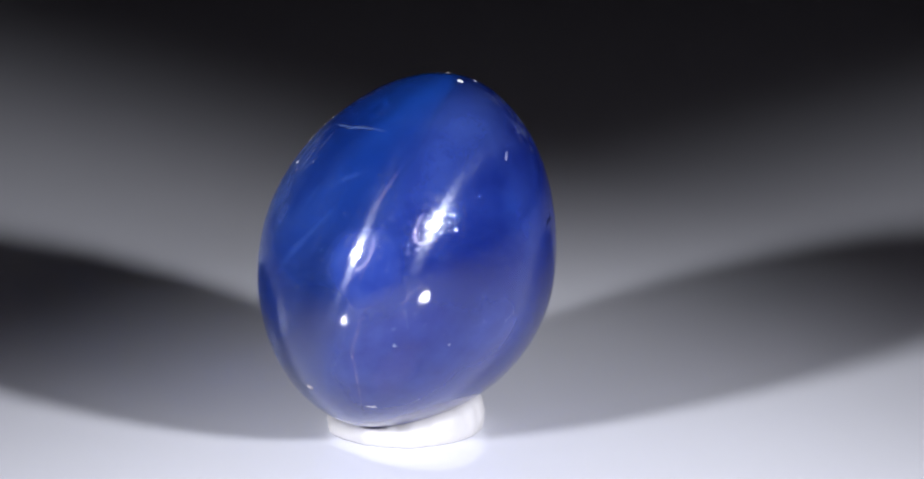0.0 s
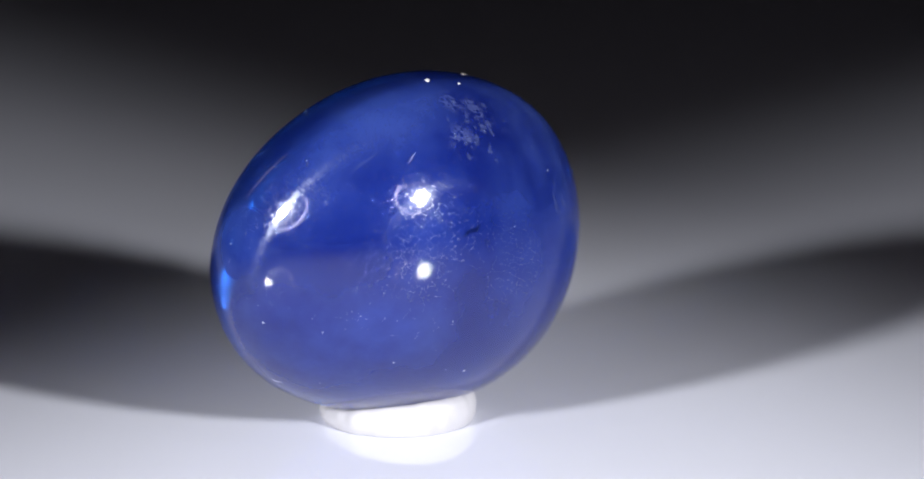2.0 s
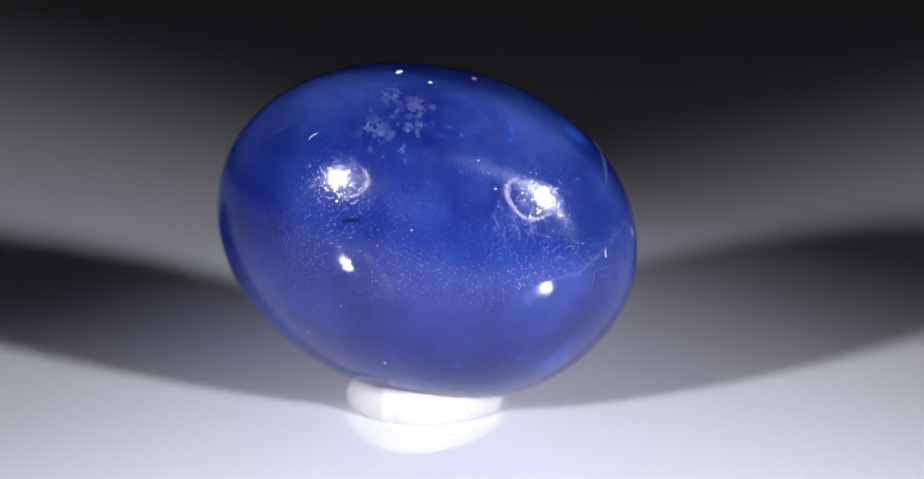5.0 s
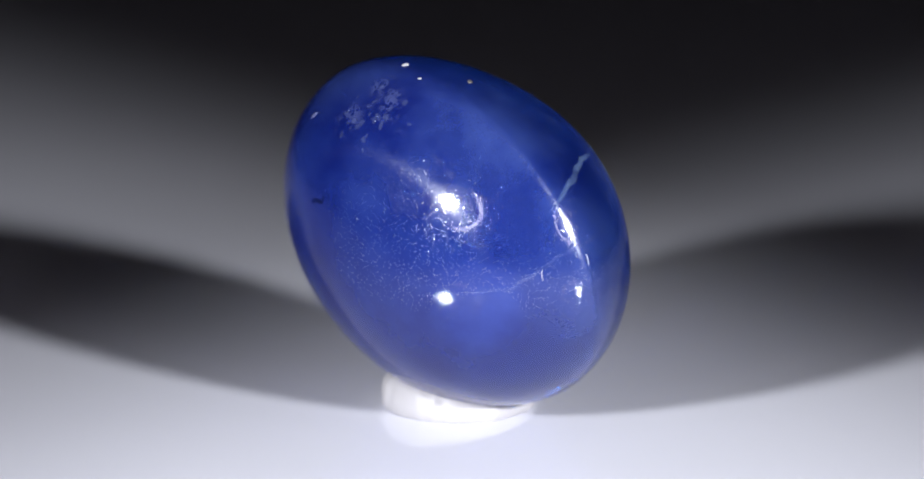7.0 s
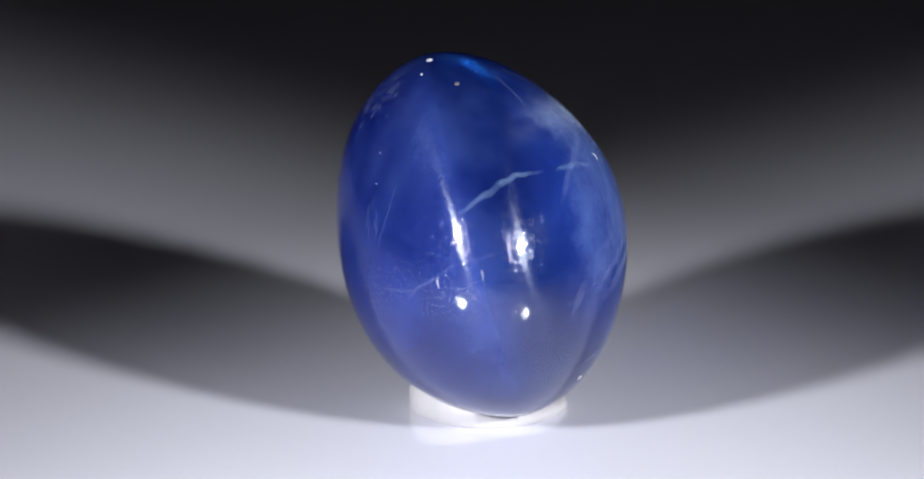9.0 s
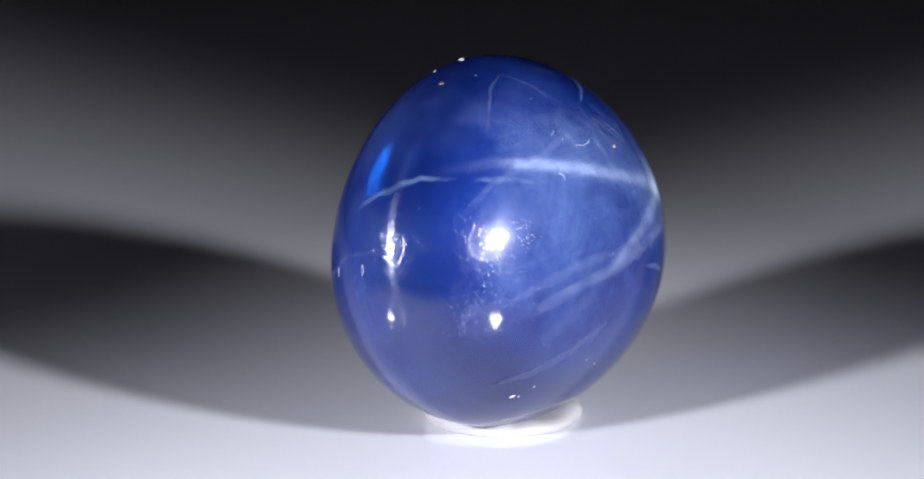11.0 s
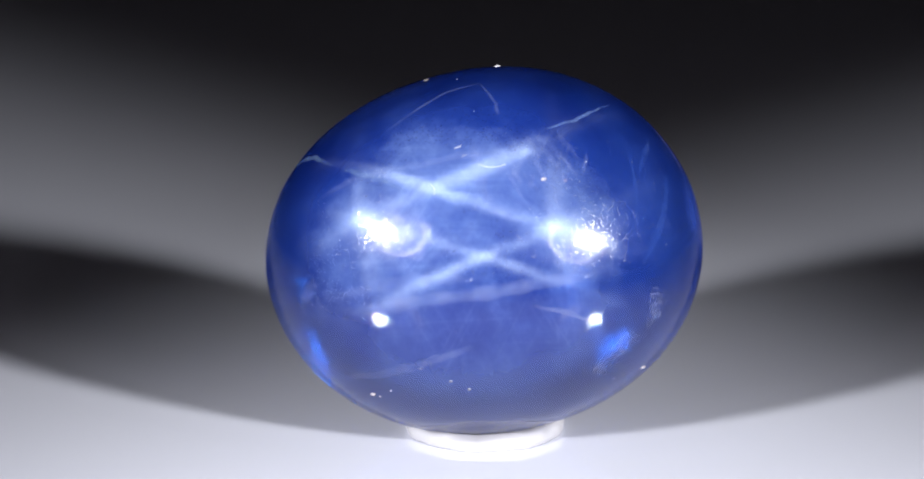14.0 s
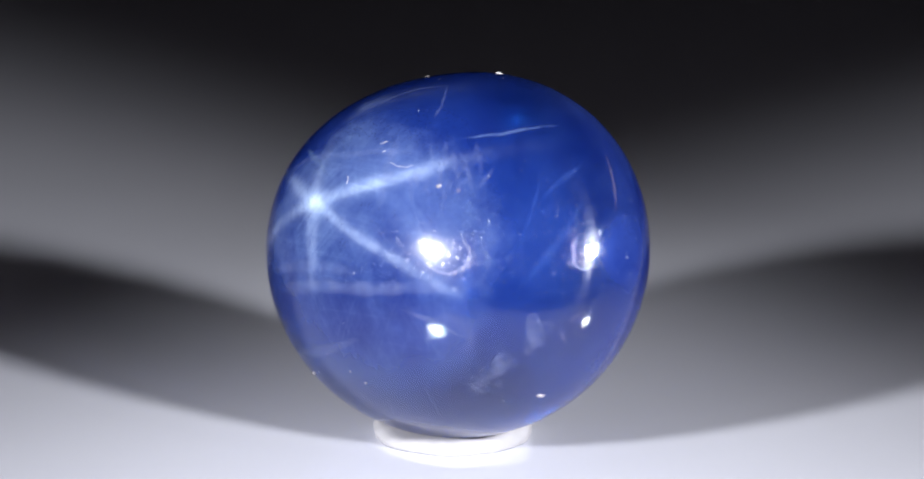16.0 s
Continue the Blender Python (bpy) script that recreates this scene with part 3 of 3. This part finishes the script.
    for k in range(12):
        u, w = rng.uniform(0, 1), rng.uniform(-0.10, 0.12)
        d = Vector((0.52 + 0.10 * u + w, -0.54 - 0.12 * u + 0.3 * w, 0.66 - 0.22 * u))
        h = rng.uniform(0.02, 0.06)
        seam("wisp", [d + Vector((-0.4, 0.5, 1)) * h, d, d - Vector((-0.4, 0.5, 1)) * h], rng.uniform(0.06, 0.16), WISP, "pale wisp", 0.12)
    for k in range(26):
        d = Vector((rng.gauss(-0.10, 0.13), rng.gauss(-0.36, 0.10), 0.90))
        h = rng.uniform(0.008, 0.03)
        way = Vector((rng.uniform(-0.6, 0.6), 0.5, 1)) * h
        seam("wisp", [d + way, d, d - way], rng.uniform(0.10, 0.30), WISP, "pale wisp", 0.15)
    seam("scratch", [(-0.822, 0.264, -0.505), (-0.855, 0.25, -0.46), (-0.882, 0.23, -0.411)], 0.05, RESIDUE, "thin pale scratch", 0.02)

    def plane_patch(name, d, high, wide, mat, label):
        """An oval film on the skin that thins out towards its edge."""
        place, normal = on_skin(d)
        across = normal.cross(Vector((0, 0, 1))).normalized()
        up = across.cross(normal)
        b = bmesh.new()
        dens = {}
        rings = []
        for k in range(7):
            rings.append([])
            for i in range(28):
                a = 2 * math.pi * i / 28
                v = b.verts.new(on_skin(place + (across * math.cos(a) * wide + up * math.sin(a) * high) * (max(k, 0.1) / 6) * MM)[0] + normal * 0.012 * MM)
                dens[v] = 1 - (k / 6) ** 2
                rings[-1].append(v)
        for r, q in zip(rings, rings[1:]):
            for i in range(28):
                b.faces.new((r[i], r[(i + 1) % 28], q[(i + 1) % 28], q[i]))
        b.faces.new(rings[0])
        bmesh.ops.recalc_face_normals(b, faces=b.faces)
        thin_out(b, dens)
        part(name, b, mat, top, label)

    # the flash along a fracture's edge, painted as a rosy diffuse line
    seam("fracture", [(-0.994, -0.02, -0.13), (-0.939, -0.002, -0.344), (-0.82, -0.07, -0.57), (-0.60, -0.115, -0.79)], 0.06, ROSY, "thin rosy line, painted flash of a fracture edge", 0.02, 0.6)
    plane_patch("fracture_plane", (-0.882, -0.225, -0.43), 1.6, 0.85, FLASH, "rosy flash of a flat fracture")

    def ringlet(d, radius, width):
        """The dried outline of a droplet."""
        place, normal = on_skin(d)
        t = normal.orthogonal().normalized()
        q = normal.cross(t)
        b = bmesh.new()
        dens = {}
        rows = []
        for i in range(20):
            a = 2 * math.pi * i / 20
            way = t * math.cos(a) + q * math.sin(a)
            r = radius * (1 + 0.35 * noise.noise(way * 1.3 + place * 900))
            row = []
            for e, full in ((-0.5, 0.0), (0.0, 1.0), (0.5, 0.0)):
                v = b.verts.new(on_skin(place + way * (r + e * width) * MM)[0] + normal * 0.01 * MM)
                dens[v] = full
                row.append(v)
            rows.append(row)
        for r, n in zip(rows, rows[1:] + rows[:1]):
            for k in (0, 1):
                b.faces.new((r[k], r[k + 1], n[k + 1], n[k]))
        bmesh.ops.recalc_face_normals(b, faces=b.faces)
        thin_out(b, dens)
        part("residue_ring", b, RESIDUE, top, "dried pale outline of a droplet")

    for x, y, z, many, spread in ((-0.667, 0.447, -0.596, 13, 0.06), (-0.819, 0.40, -0.41, 14, 0.065), (-0.565, 0.439, -0.699, 8, 0.06)):
        for k in range(many):
            ringlet((x + rng.gauss(0, spread), y, z + rng.gauss(0, spread)), rng.uniform(0.09, 0.24), rng.uniform(0.07, 0.11))
    for k in range(5):
        way = Vector((math.cos(k * 1.3), 0, math.sin(k * 1.3))) * 0.022
        seam("pit_crack", [Vector((-0.567, 0.748, 0.344)) - way, (-0.567, 0.748, 0.344), Vector((-0.567, 0.748, 0.344)) + way * 0.8], 0.05, ROSY, "star-shaped pale crack", 0.05)
    lint((0.97, 0.0, 0.24), (0.0, 0.1, 1), 0.42, 0.03)
    lint((0.95, -0.21, 0.24), (0.0, 0.1, 1), 0.40, -0.05)
    lint((0.05, 0.74, 0.66), (-1, 0, 0.4), 0.30, 0.03)
    lint((0.02, 0.79, 0.61), (-1, 0, 0.5), 0.16, 0.01)
    crumb((0.50, -0.48, 0.72), 0.045, 11, SPECK, "pale speck")
    crumb((-0.45, 0.80, 0.38), 0.10, 12, PIT, "small pale pit")
    crumb((-0.66, 0.60, 0.41), 0.035, 13, SPECK, "pale speck")
    crumb((0.45, 0.60, -0.62), 0.04, 14, SPECK, "pale speck")
    crumb((-0.215, -0.005, 0.975), 0.13, 1, PUTTY, "white crumb stuck to the top")
    crumb((-0.03, -0.06, 0.997), 0.075, 2, PUTTY, "white crumb stuck to the top")
    crumb((0.176, 0.121, 0.977), 0.13, 3, BROWN, "small grey-brown pit")
    crumb((0.69, 0.31, -0.66), 0.11, 4, PIT, "small pale chip near the lower edge")
    crumb((-0.70, 0.18, -0.69), 0.13, 5, PIT, "small pale chip near the lower edge")
    crumb((0.20, 0.565, -0.80), 0.07, 6, SPECK, "pale speck")
    crumb((0.30, 0.60, -0.74), 0.05, 7, SPECK, "pale speck")
    lint((-0.15, 0.83, 0.54), (-1, 0, -0.12), 1.0, 0.14)
    lint((-0.56, -0.40, 0.72), (-0.3, 0.2, -1), 0.45, 0.03)
    lint((-0.71, -0.14, -0.69), (0.2, 1, 0.5), 0.42, -0.05)
    lint((0.25, 0.86, 0.42), (0.3, 0, 1), 0.42, 0.1)
    return tagged(top, "polished blue star sapphire cabochon standing on edge in white putty", "gemstone")


PUTTY_AT = (1.25, -1.45)                         # on the plate, mm


def putty_ring():
    bm = bmesh.new()
    seg = 144
    rows = []
    for i in range(seg):
        a = 2 * math.pi * i / seg
        ca, sa = math.cos(a), math.sin(a)
        high = 0.80 + 0.42 * sa + 0.10 * noise.noise((ca * 1.5, sa * 1.5, 3.0)) + 0.07 * noise.noise((ca * 5, sa * 5, 7.0))
        ro = 2.85 + 0.10 * noise.noise((ca * 2, sa * 2, 0.0)) + 0.05 * noise.noise((ca * 7, sa * 7, 2.0))
        ri = 0.25
        prof = [(ri, 0.0), (ro - 0.05, 0.0), (ro, 0.05), (ro + 0.03, high * 0.45), (ro - 0.05, high * 0.78), (ro - 0.22, high * 0.95), (ro - 0.45, high), (ro - 0.9, high * 0.97), (ri, high * 0.92)]
        rows.append([bm.verts.new((r * ca * MM, r * sa * MM, z * MM)) for r, z in prof])
    for i in range(seg):
        a, b = rows[i], rows[(i + 1) % seg]
        for k in range(len(a)):
            m = (k + 1) % len(a)
            bm.faces.new((a[k], b[k], b[m], a[m]))
    bmesh.ops.recalc_face_normals(bm, faces=bm.faces)
    ob = part("putty_ring", bm, PUTTY)
    return tagged(ob, "small ring of white putty holding the stone upright", "putty")


def gooseneck_lamp(m, shift, far):
    """A small lamp head on a bent neck, its lit end towards -z of the pose m, with a lit arc on its bezel about the angle far."""
    top = new("gooseneck_lamp")
    foot = m @ Vector((0, 0, 150 * MM))
    foot.z = -12 * MM
    top.matrix_basis = pose(*foot)
    inv = top.matrix_basis.inverted() @ m

    def placed(bm):
        bmesh.ops.transform(bm, matrix=inv, verts=bm.verts)
        return bm

    part("housing", placed(lathe([(29 * MM, -45 * MM), (31 * MM, -45 * MM), (31 * MM, 12 * MM), (20 * MM, 22 * MM), (0, 22 * MM), (0, 20 * MM), (19 * MM, 16 * MM), (29 * MM, 10 * MM)], 48, True)),
         BLACK_METAL, top, "black lamp head", smooth=False)
    part("reflector", placed(lathe([(12 * MM, 2 * MM), (18 * MM, -42 * MM), (19 * MM, -42 * MM), (13 * MM, 2 * MM)], 48, True)), REFLECTOR, top, "lit reflector cone", smooth=False)
    # unseen ring, added so that the spot's beam stays trimmed
    part("bezel", placed(lathe([(18 * MM, -44.8 * MM), (29 * MM, -44.8 * MM), (29 * MM, -43 * MM), (18 * MM, -43 * MM)], 48, True)), BLACK_METAL, top, "black front bezel, added to trim the beam", smooth=False)
    b = bmesh.new()
    rows = []
    for i in range(41):
        u = i / 20 - 1
        a = radians(far + 105 * u)
        inner = 19.8 - 2.7 * (1 - abs(u) ** 3)
        rows.append([b.verts.new(((r * math.cos(a) + shift) * MM, r * math.sin(a) * MM, z * MM)) for r, z in ((inner, -46.0), (19.9, -46.0), (19.9, -44.9), (inner, -44.9))])
    for r, q in zip(rows, rows[1:]):
        for k in range(4):
            b.faces.new((r[k], r[(k + 1) % 4], q[(k + 1) % 4], q[k]))
    bmesh.ops.recalc_face_normals(b, faces=b.faces)
    part("rim", placed(b), LIT_RIM, top, "lit arc on the front bezel", smooth=False)
    start, end = inv @ Vector((0, 0, 19 * MM)), Vector((0, 0, 6 * MM))
    way = (inv.to_3x3() @ Vector((0, 0, 1))).normalized()
    b = bmesh.new()
    rings = []
    for i in range(33):
        u = i / 32
        c1, c2 = start + way * 0.10, end + Vector((0, 0, 0.08))
        q = start * (1 - u) ** 3 + c1 * 3 * u * (1 - u) ** 2 + c2 * 3 * u * u * (1 - u) + end * u ** 3
        d = ((c1 - start) * (1 - u) ** 2 + (c2 - c1) * 2 * u * (1 - u) + (end - c2) * u * u).normalized()
        f = d.to_track_quat("Z", "Y")
        r = (3.4 + 0.4 * (i % 2)) * MM
        rings.append([b.verts.new(q + f @ Vector((r * math.cos(k * math.pi / 6), r * math.sin(k * math.pi / 6), 0))) for k in range(12)])
    for r, q in zip(rings, rings[1:]):
        for k in range(12):
            b.faces.new((r[k], r[(k + 1) % 12], q[(k + 1) % 12], q[k]))
    part("neck", b, BLACK_METAL, top, "ribbed flexible neck")
    part("foot", lathe([(0, 8 * MM), (30 * MM, 8 * MM), (35 * MM, 4 * MM), (35 * MM, 0), (0, 0)], 48), BLACK_METAL, top, "round weighted foot", smooth=False)
    return tagged(top, "small black gooseneck spot lamp, switched on", "lamp", "gooseneck lamps")


for lamp_pose, shift, far in zip(LAMP_POSES, (7.5, -7.5), (-25, 205)):
    gooseneck_lamp(lamp_pose, shift, far)
TURNTABLE = turntable()
STONE = gemstone()
RING = putty_ring()


# ---- what moves ----
def motions():
    steps = [i * 0.5 for i in range(33)]
    spins = [(t, pose(0, 0, 0, 0, 0, SPIN * (t - 14.0))) for t in steps]
    walk(TURNTABLE, spins)
    walk(STONE, [(t, m @ pose(*[c * MM for c in STONE_AT]) @ STONE_TURN) for t, m in spins])
    walk(RING, [(t, m @ pose(PUTTY_AT[0] * MM, PUTTY_AT[1] * MM, 0)) for t, m in spins])


motions()
